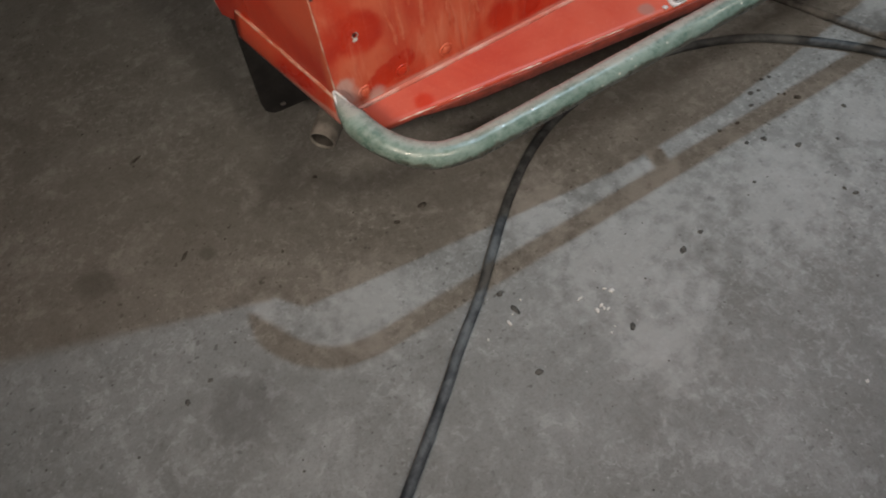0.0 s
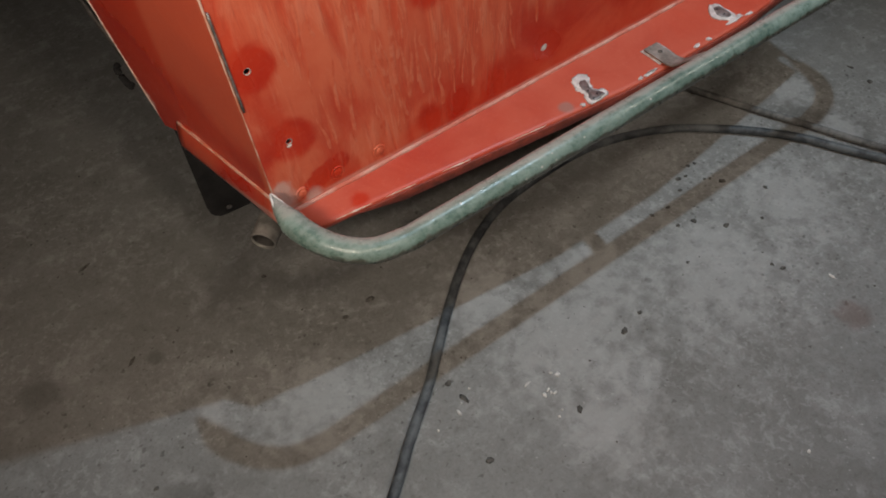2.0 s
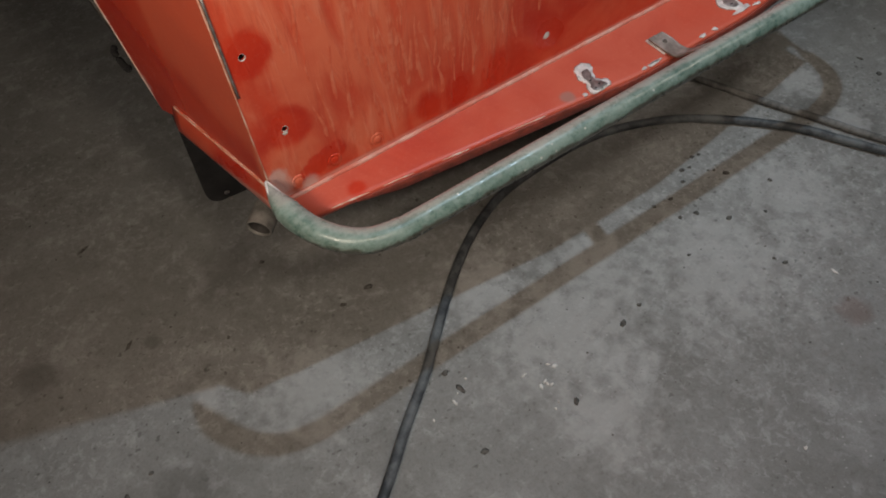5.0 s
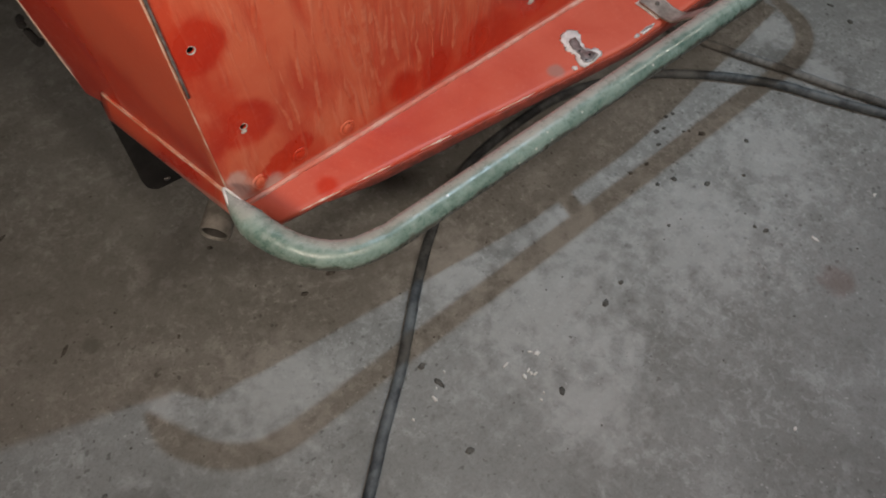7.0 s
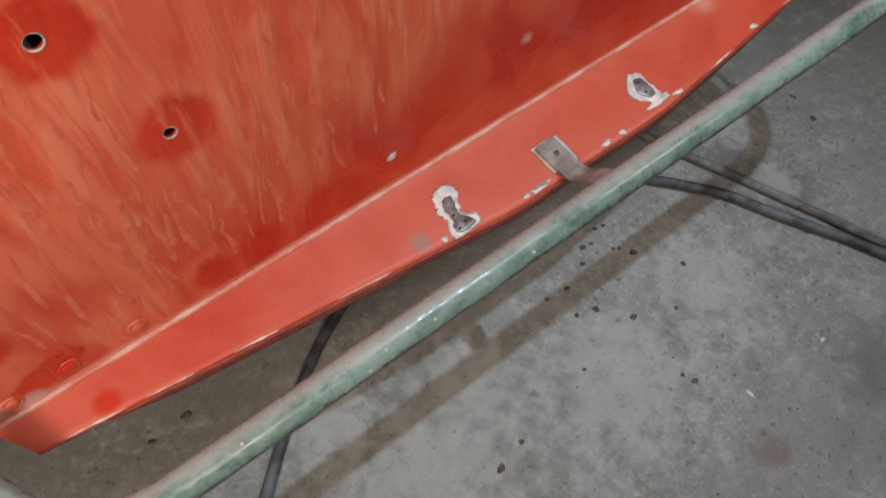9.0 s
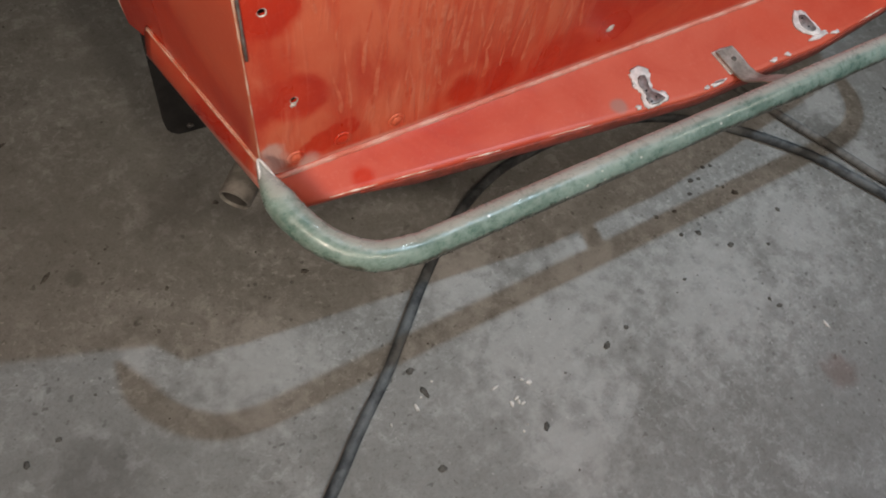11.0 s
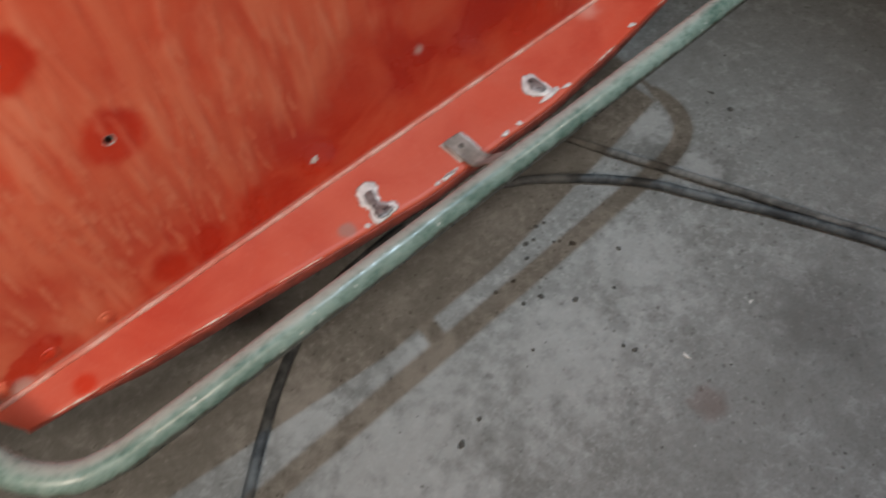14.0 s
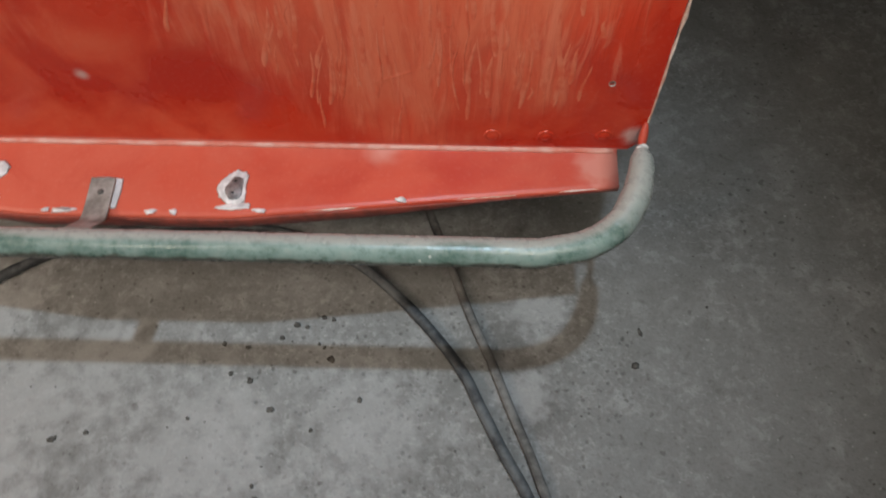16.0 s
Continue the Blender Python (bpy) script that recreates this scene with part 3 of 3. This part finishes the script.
for cx, cy, rx, ry, turn, seed, core, pits in (
    (0.5870, -0.0490, 0.0120, 0.0220, -0.08, 13, 0.62, ((0.0005, 0.0065), (-0.0005, -0.0060))),
    (0.5900, -0.0690, 0.0150, 0.0040, 0.05, 14, 0.0, ()),
):
    p = part("bare_patch", plate(blob(cx, cy, rx, ry, turn, seed, 0.24, 40), on_flange, 0.0010 + 0.0002 * (seed % 2)), FILLER, flange, "ragged bare patch with white paint rim")
    if core:
        part("bare_metal", plate(blob(cx + 0.001, cy - 0.001, rx * core, ry * core, turn, seed, 0.16, 30), lambda u, v, d: on_flange(u, v, d + 0.0012), 0.0004), STEEL, p)
    for px, py in pits:
        part("pit", plate(blob(cx + px, cy + py, 0.0017, 0.0013, px * 90, seed, 0.3, 12), lambda u, v, d: on_flange(u, v, d + 0.0015), 0.0003), RUBBER, p)
long_patch = [(0.3525, -0.0290), (0.3600, -0.0245), (0.3705, -0.0250), (0.3755, -0.0330), (0.3685, -0.0460), (0.3650, -0.0550), (0.3740, -0.0640), (0.3725, -0.0715), (0.3570, -0.0735), (0.3460, -0.0725), (0.3445, -0.0640), (0.3490, -0.0540), (0.3470, -0.0430), (0.3500, -0.0360)]
p = part("bare_patch", plate(ragged(long_patch, 12, 0.0014), on_flange, 0.0010), FILLER, flange, "ragged bare patch with white paint rim")
long_core = [(0.3590, -0.0370), (0.3660, -0.0365), (0.3640, -0.0470), (0.3610, -0.0560), (0.3685, -0.0655), (0.3660, -0.0705), (0.3520, -0.0705), (0.3500, -0.0640), (0.3530, -0.0540), (0.3530, -0.0450)]
part("bare_metal", plate(ragged(long_core, 13, 0.0010), lambda u, v, d: on_flange(u, v, d + 0.0011), 0.0004), STEEL, p)
for px, py in ((0.3560, -0.0540), (0.3610, -0.0640), (0.3530, -0.0670)):
    part("pit", plate(blob(px, py, 0.0017, 0.0013, px * 90, 12, 0.3, 12), lambda u, v, d: on_flange(u, v, d + 0.0014), 0.0003), RUBBER, p)
for cx, w, seed in ((0.436, 0.014, 22), (0.420, 0.004, 21), (0.515, 0.007, 23), (0.536, 0.005, 24), (0.613, 0.007, 25), (0.337, 0.004, 26), (0.74, 0.007, 27)):
    part("edge_chip", plate(blob(cx, -edge(cx) + 0.0036, w * 0.8, 0.0026, 0.0, seed, 0.35), lambda u, v, d: (u, v, crease(u) - 0.0052 + d), 0.0012), FILLER, flange)

part("bare_metal", plate(blob(0.436, -edge(0.436) + 0.0038, 0.007, 0.0013, 0.0, 71, 0.35), lambda u, v, d: (u, v, crease(u) - 0.0040 + d), 0.0004), STEEL, flange)
# separate darker red strip over the turned-down lip
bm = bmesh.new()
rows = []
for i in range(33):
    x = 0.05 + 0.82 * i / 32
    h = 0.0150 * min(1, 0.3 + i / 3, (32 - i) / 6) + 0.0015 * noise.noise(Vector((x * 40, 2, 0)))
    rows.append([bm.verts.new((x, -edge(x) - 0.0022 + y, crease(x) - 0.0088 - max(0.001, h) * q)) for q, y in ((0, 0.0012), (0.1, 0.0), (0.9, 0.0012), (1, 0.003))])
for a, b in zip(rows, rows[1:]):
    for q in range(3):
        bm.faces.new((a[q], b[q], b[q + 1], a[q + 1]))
lip = part("lip", bm, DARK_RED, flange, "dark red underside of the lip")
s = lip.modifiers.new("thick", "SOLIDIFY")
s.thickness, s.offset = 0.0015, -1

# strap from the flange to the bumper tube
TUBE_Y, TUBE_Z, TUBE_R = -0.1214, 0.3242, 0.0130
part("bare_patch", plate([(0.4535, -0.0405), (0.4690, -0.0395), (0.4835, -0.0415), (0.4845, -0.0560), (0.4830, -0.0735), (0.4545, -0.0720), (0.4545, -0.055)], on_flange, 0.0006), FILLER, flange, "pale rubbed paint round the strap")
line = smooth_line([(0.467, -0.0435, crease(0.467) - 0.0008), (0.4675, -0.060, crease(0.467) - 0.0020), (0.468, -0.078, crease(0.47) - 0.0030), (0.469, -0.090, crease(0.47) + 0.000), (0.470, -0.102, TUBE_Z - 0.002), (0.470, -0.112, TUBE_Z + 0.007)], 6)
bm = bmesh.new()
rings = []
for q in line:
    rings.append([bm.verts.new(q + Vector((dx, 0, dz))) for dx, dz in ((-0.0112, 0), (0.0112, 0), (0.0112, 0.0028), (-0.0112, 0.0028))])
for a, b in zip(rings, rings[1:]):
    for k in range(4):
        bm.faces.new((a[k], a[(k + 1) % 4], b[(k + 1) % 4], b[k]))
bm.faces.new(rings[0])
bm.faces.new(rings[-1])
strap = bevelled(part("strap", bm, STRAP, vehicle, "bare grey steel strap welded to the tube", smooth=False), 0.0008)
part("strap_bolt", plate(blob(0.468, -0.059, 0.0030, 0.0030, 0, 31, 0.05), lambda u, v, d: (u, v, crease(u) + 0.0006 + d), 0.001), GRIT, strap)

# bumper tube: both ends bend back and up to the corners of the panel
tube = smooth_line([(-0.0265, -0.012, 0.354), (-0.026, -0.036, 0.348), (-0.019, -0.066, 0.340), (-0.001, -0.095, 0.332), (0.024, -0.1135, 0.327), (0.060, TUBE_Y, TUBE_Z)], 8)[:-1]
tube += [Vector((0.060 + 0.80 * i / 60, TUBE_Y, TUBE_Z)) for i in range(60)]
tube += smooth_line([(0.860, TUBE_Y, TUBE_Z), (0.900, -0.113, 0.326), (0.928, -0.096, 0.330), (0.9435, -0.072, 0.336), (0.9505, -0.048, 0.342), (0.9525, -0.022, 0.347)], 8)
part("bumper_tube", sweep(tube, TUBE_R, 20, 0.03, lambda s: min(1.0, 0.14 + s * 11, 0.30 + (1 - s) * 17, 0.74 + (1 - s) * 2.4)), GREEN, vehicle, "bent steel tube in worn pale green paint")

part("weld", sweep(smooth_line([(-0.0330, -0.036, 0.3500), (-0.0300, -0.022, 0.3555), (-0.0265, -0.0115, 0.3568), (-0.0232, -0.022, 0.3560), (-0.0195, -0.036, 0.3515)], 6), 0.0011, 8, 0.4), FILLER, vehicle, "pale rubbed weld at the tube's end")
part("corner_tab", sweep(smooth_line([(0.9585, 0.0005, 0.3520), (0.9570, -0.006, 0.3475), (0.9545, -0.015, 0.3450), (0.9530, -0.023, 0.3455)], 5), 0.0042, 10, 0.15, lambda s: 0.35 + 0.6 * math.sin(2.6 * s + 0.2)), RED_PLAIN, vehicle, "red corner tab welded to the tube")
part("weld", sweep(smooth_line([(0.9480, -0.0265, 0.3490), (0.9525, -0.0255, 0.3525), (0.9570, -0.0255, 0.3485)], 5), 0.0015, 8, 0.5), FILLER, vehicle, "pale rubbed weld at the tube's end")

# left side panel, its seam with the front, and its flange
A, B = Vector((LEFT, 0.0, 0)), Vector((-0.066, 0.201, 0))


def on_side(u, v, d):
    """u: metres back along the side, v: height, d: metres inwards."""
    along = (B - A).normalized()
    inward = Vector((along.y, -along.x, 0))
    return A + along * u + inward * d + Vector((0, 0, v))


side_line = [(0.001, 0.331), (0.160, 0.356), (0.170, 0.336), (0.206, 0.327), (0.226, 0.395), (0.247, 0.462), (0.29, 0.61), (0.33, 0.82), (0.40, TOP), (0.001, TOP)]
side = part("side_panel", sheet(side_line, [], on_side, 0.0025), RED_SIDE, vehicle, "red side panel with rubbed corner", smooth=False)
bm = bmesh.new()
rows = []
for i in range(15):
    s = i / 14
    rows.append([bm.verts.new(on_side(0.001 + 0.160 * s + push, 0.331 + 0.025 * s - drop, -out)) for push, drop, out in ((0, -0.002, 0.0), (0, 0.0015, 0.0010), (0.001, 0.006, 0.0025), (0.002, 0.018, 0.0042), (0.004 * s, 0.026 + 0.005 * s, 0.0045), (0.010 * s, 0.030 + 0.006 * s, 0.0035))])
for a, b in zip(rows, rows[1:]):
    for k in range(len(a) - 1):
        bm.faces.new((a[k], b[k], b[k + 1], a[k + 1]))
sf = part("side_flange", bm, RED, side, "red turned-out lower edge")
s = sf.modifiers.new("thick", "SOLIDIFY")
s.thickness, s.offset = 0.002, 1
for k, (u, v, r) in enumerate(((0.026, 0.3165, 0.0018), (0.052, 0.3215, 0.0013), (0.068, 0.3260, 0.0020), (0.104, 0.3300, 0.0014), (0.126, 0.3365, 0.0022))):
    part("edge_chip", plate(blob(u, v, r * 1.3, r, 0.2, 90 + k, 0.35, 14), lambda p, q, d: on_side(p, q, -0.0043 - d), 0.0006), EDGE, side)
part("seam", sweep([on_side(0.002 + 0.158 * i / 30, 0.3320 + 0.0245 * i / 30, -0.0012) for i in range(31)], 0.0018, 8, 0.3), EDGE, side, "rubbed bright fold line")
for u in (0.039, 0.088, 0.140):
    part("rivet", plate(blob(u, 0.314 + 0.12 * u, 0.006, 0.006, 0, int(u * 1000), 0.05), lambda p, q, d: on_side(p, q, -0.0035 - d), 0.002), RED_PLAIN, side)
part("corner_seam", sweep([Vector((LEFT - 0.0012 + 0.0005 * noise.noise(Vector((i, 0, 5))), -0.0005, 0.325 + 0.92 * i / 60)) for i in range(61)], 0.0013, 8, 0.3, lambda s: (0.45 if s < 0.135 else 0.8) + 0.5 * noise.noise(Vector((s * 25, 1, 0)))), EDGE, vehicle, "rubbed pale corner edge")
part("open_joint", sweep([Vector((LEFT + 0.0011, -0.0012, 0.450 + 0.10 * i / 12)) for i in range(13)], 0.0011, 8, 0.2), STEEL, vehicle, "dark open joint in the corner")
part("corner_edge", sweep([Vector((RIGHT - 0.001 - 0.004 * min(1, i / 20), 0.001, 0.334 + 0.911 * i / 60)) for i in range(61)], 0.0019, 8, 0.35, lambda s: 0.7 + 0.9 * noise.noise(Vector((s * 58, 7, 0)))), WORN, vehicle, "chipped pale edge")

# what closes the shell: right side, back rail, lid
part("side_panel", sheet([(0.0, 0.345), (0.34, 0.345), (0.34, TOP), (0.0, TOP)], [], lambda u, v, d: (RIGHT - 0.006 - d, u + 0.003, v), 0.0025), RED, vehicle, smooth=False)
part("top_panel", box(LEFT, RIGHT - 0.006, 0.003, 0.34, TOP, TOP + 0.0025), CREAM, vehicle, "cream painted upper panel", smooth=False)
rail = part("frame_rail", sweep([on_side(0.207 + 0.16 * k, 0.283 + 0.20 * k, 0.018) for k in (i / 10 for i in range(11))], 0.0036, 8, 0.05), DARK, vehicle, "dark frame edge behind the side panel")
part("bracket", sweep(smooth_line([on_side(u, v, 0.010) for u, v in ((0.297, 0.366), (0.304, 0.358), (0.300, 0.346), (0.288, 0.340), (0.280, 0.345))], 4), 0.0042, 8, 0.25), RUBBER, rail, "small black bracket")
part("panel_edge", sweep(smooth_line([on_side(u, v, 0.0006) for u, v in ((0.2065, 0.329), (0.2155, 0.360), (0.226, 0.395), (0.247, 0.462), (0.268, 0.535))], 6), 0.0016, 6, 0.4, lambda s: 0.35 + 0.65 * min(1, 4 * s)), WORN, side, "rubbed pale sheet edge")

# hanging below it: mud flap and the open end of a pipe
flap = [(-0.056, 0.345), (-0.0640, 0.176), (-0.0630, 0.167), (-0.0595, 0.1605), (-0.053, 0.1550), (-0.045, 0.1535), (0.05, 0.146), (0.058, 0.148), (0.061, 0.157), (0.064, 0.345)]
flap_part = part("mud_flap", sheet(flap, [], lambda u, v, d: (u, 0.207 + d, v), 0.006), RUBBER, vehicle, "black rubber mud flap with rounded corners", smooth=False)
part("flap_bolt", plate(blob(-0.038, 0.164, 0.0036, 0.0028, 0.2, 61, 0.15), lambda u, v, d: (u, 0.207 - d, v), 0.002), STEEL, flap_part, "small bolt head")
bm = bmesh.new()
rings, ax = [], Vector((0.72, 0.66, 0.10)).normalized()
sd = ax.cross(Vector((0, 0, 1))).normalized()
ov = sd.cross(ax)
for d, r in ((0.13, 0.0150), (0.002, 0.0150), (0.0, 0.0142), (0.0, 0.0128), (0.004, 0.0127)):
    rings.append([bm.verts.new(Vector((-0.046, 0.020, 0.269)) + ax * d + (sd * math.cos(2 * math.pi * k / 18) + ov * math.sin(2 * math.pi * k / 18)) * r) for k in range(18)])
for a, b in zip(rings, rings[1:]):
    for k in range(18):
        bm.faces.new((a[k], a[(k + 1) % 18], b[(k + 1) % 18], b[k]))
pipe = part("pipe_end", bm, PIPE, vehicle, "open end of a dull grey steel pipe")
# inner sleeve in a dark material: shade inside the pipe put into its colour
bm = bmesh.new()
rings = [[bm.verts.new(Vector((-0.046, 0.020, 0.269)) + ax * d + (sd * math.cos(2 * math.pi * k / 18) + ov * math.sin(2 * math.pi * k / 18)) * r) for k in range(18)] for d, r in ((0.003, 0.0126), (0.06, 0.0120))]
for k in range(18):
    bm.faces.new((rings[0][k], rings[0][(k + 1) % 18], rings[1][(k + 1) % 18], rings[1][k]))
bm.faces.new(rings[1])
part("bore", bm, DARK, pipe, "dark inner sleeve coloured as the shade inside the pipe")

# running gear that carries it, out of sight below the shell
part("axle", sweep([Vector((0.12, 0.50, 0.16)), Vector((0.5, 0.50, 0.16)), Vector((0.84, 0.50, 0.16))], 0.02, 12), STRAP, vehicle)
for x in (0.20, 0.76):
    part("chassis_rail", box(x - 0.02, x + 0.02, 0.06, 0.62, 0.30, 0.35), STRAP, vehicle, smooth=False)
    part("stay", box(x - 0.015, x + 0.015, 0.48, 0.52, 0.16, 0.31), STRAP, vehicle, smooth=False)
    bm = bmesh.new()
    prof = [(0.06, -0.03), (0.10, -0.045), (0.145, -0.045), (0.16, -0.03), (0.16, 0.03), (0.145, 0.045), (0.10, 0.045), (0.06, 0.03)]
    rings = [[bm.verts.new((x + w, 0.50 + r * math.cos(2 * math.pi * k / 32), 0.16 + r * math.sin(2 * math.pi * k / 32))) for k in range(32)] for r, w in prof]
    for a, b in zip(rings, rings[1:] + rings[:1]):
        for k in range(32):
            bm.faces.new((a[k], a[(k + 1) % 32], b[(k + 1) % 32], b[k]))
    wheel = part("wheel", bm, RUBBER, vehicle, "black rubber tyre")
    bm = bmesh.new()
    bmesh.ops.create_cone(bm, cap_ends=True, segments=24, radius1=0.062, radius2=0.062, depth=0.04, matrix=pose(x, 0.50, 0.16, 0, 90, 0))
    part("rim", bm, STRAP, wheel)

# ---- on the floor ----
CABLE = 0.0070
a = smooth_line([(x, y, CABLE) for x, y in ((-0.62, -0.62), (-0.40, -0.46), (-0.153, -0.273), (-0.052, -0.193), (0.0, -0.149), (0.058, -0.104), (0.105, -0.061), (0.155, -0.016), (0.208, 0.026), (0.262, 0.060), (0.330, 0.088), (0.405, 0.099), (0.500, 0.101), (0.576, 0.086), (0.660, 0.047), (0.722, -0.005), (0.772, -0.060), (0.806, -0.107), (0.827, -0.150), (0.853, -0.203), (0.876, -0.245), (0.905, -0.310), (0.932, -0.372), (0.957, -0.436), (1.00, -0.51), (1.06, -0.57), (1.20, -0.66), (1.45, -0.75))], 8)
tagged(part("power_cable", sweep(a, CABLE, 12, 0.04), SHEATH), "thick dusty black rubber cable lying on the concrete", "cable")
r2 = 0.0060
b = smooth_line([(x, y, r2) for x, y in ((0.70, 0.30), (0.75, 0.15), (0.786, 0.05), (0.815, -0.03), (0.840, -0.090), (0.862, -0.150), (0.884, -0.205), (0.897, -0.243), (0.921, -0.309), (0.9445, -0.365), (0.968, -0.424), (1.011, -0.497), (1.070, -0.557), (1.209, -0.645), (1.456, -0.736))], 8)
tagged(part("thin_cable", sweep(b, r2, 10, 0.05), DUSTY), "thinner cable grey with dust beside a thicker one", "cable")


def crumb(name, x, y, rx, ry, h, seed, material, label, category, group):
    rng = random.Random(seed)
    bm = bmesh.new()
    bmesh.ops.create_icosphere(bm, subdivisions=2, radius=1)
    t = rng.uniform(0, 3.14)
    for v in bm.verts:
        k = 1 + 0.6 * noise.noise(v.co * 1.9 + Vector((seed * 7.3, 0, 0)))
        u, w = v.co.x * rx * k, v.co.y * ry * k
        v.co = (x + u * math.cos(t) - w * math.sin(t), y + u * math.sin(t) + w * math.cos(t), max(0.0, h * (0.45 + 0.55 * v.co.z * k)))
    return tagged(part(name, bm, material), label, category, group)


CRUMBS = ((0.321, -0.198, 6.0, 4.2), (0.086, -0.144, 7, 3.5), (0.083, -0.114, 5, 4), (0.061, -0.232, 5, 4), (0.073, 0.070, 8, 4), (0.028, 0.065, 5, 3), (-0.034, 0.210, 4, 3), (-0.253, 0.192, 8, 3), (-0.253, 0.411, 9, 3), (0.194, -0.248, 5, 3), (0.359, -0.189, 3.5, 3), (0.592, -0.043, 5, 4), (0.605, -0.046, 3, 3), (0.625, -0.032, 3.5, 3.5), (0.638, -0.035, 2.5, 3), (0.575, -0.062, 4, 3), (0.623, -0.069, 2.5, 2), (0.630, -0.074, 2.5, 2), (0.640, -0.090, 5.5, 4), (0.534, -0.076, 3.5, 3), (0.503, -0.072, 4, 3), (0.518, -0.111, 3.5, 3), (0.543, -0.120, 4.5, 3.5), (0.573, -0.156, 5, 3.5), (0.625, -0.180, 2.5, 2.5), (0.476, -0.169, 3, 2), (1.031, -0.043, 6, 2.5), (1.020, -0.089, 5, 5), (0.571, -0.260, 4.5, 3), (0.565, -0.246, 3, 2.5), (0.680, -0.141, 4, 3), (-0.131, 0.117, 3, 2), (-0.292, -0.008, 3, 3), (-0.328, -0.020, 4, 3))
for i, (x, y, rx, ry) in enumerate(CRUMBS):
    crumb("dirt_crumb", x, y, rx / 1000, ry / 1000, 0.0016, 100 + i, GRIT, "small dark crumb of dirt on the concrete", "dirt", "crumbs on the floor")
FLAKES = ((0.164, -0.179, 5.5, 1.6), (0.205, -0.192, 3.6, 3.0), (0.199, -0.185, 2.6, 1.2), (0.181, -0.202, 3.6, 1.8), (0.172, -0.205, 4.0, 2.2), (0.181, -0.207, 2.6, 1.6), (0.185, -0.211, 3.2, 1.6), (0.069, -0.157, 4.6, 1.8), (0.079, -0.148, 1.2, 1), (0.1, -0.137, 1.5, 1.2), (0.167, -0.24, 1.6, 1.5), (0.176, -0.235, 1.2, 1), (0.033, -0.161, 2, 1.5), (0.371, -0.455, 2.5, 2), (0.611, -0.311, 6, 1.8), (0.737, -0.32, 3.5, 2))
for i, (x, y, rx, ry) in enumerate(FLAKES):
    crumb("paint_flake", x, y, rx / 950, ry / 950, 0.0020, 200 + i, FLAKE, "small white flake of old paint on the concrete", "flake", "flakes on the floor")

# fine grit strewn over the floor
bm = bmesh.new()
rng = random.Random(5)
for _ in range(900):
    x, y, r = rng.uniform(-0.7, 1.4), rng.uniform(-0.7, 0.9), 0.0005 + 0.0016 * rng.random() ** 3
    t = rng.uniform(0, 3.14)
    vs = [bm.verts.new((x + r * rng.uniform(0.6, 1.4) * math.cos(t + k * 1.257), y + r * rng.uniform(0.6, 1.4) * math.sin(t + k * 1.257), 0.0002)) for k in range(5)]
    top = bm.verts.new((x, y, r * 0.8))
    for k in range(5):
        bm.faces.new((vs[k], vs[(k + 1) % 5], top))
tagged(part("grit", bm, GRIT), "fine dark grit strewn over the concrete", "grit", kind="stuff")
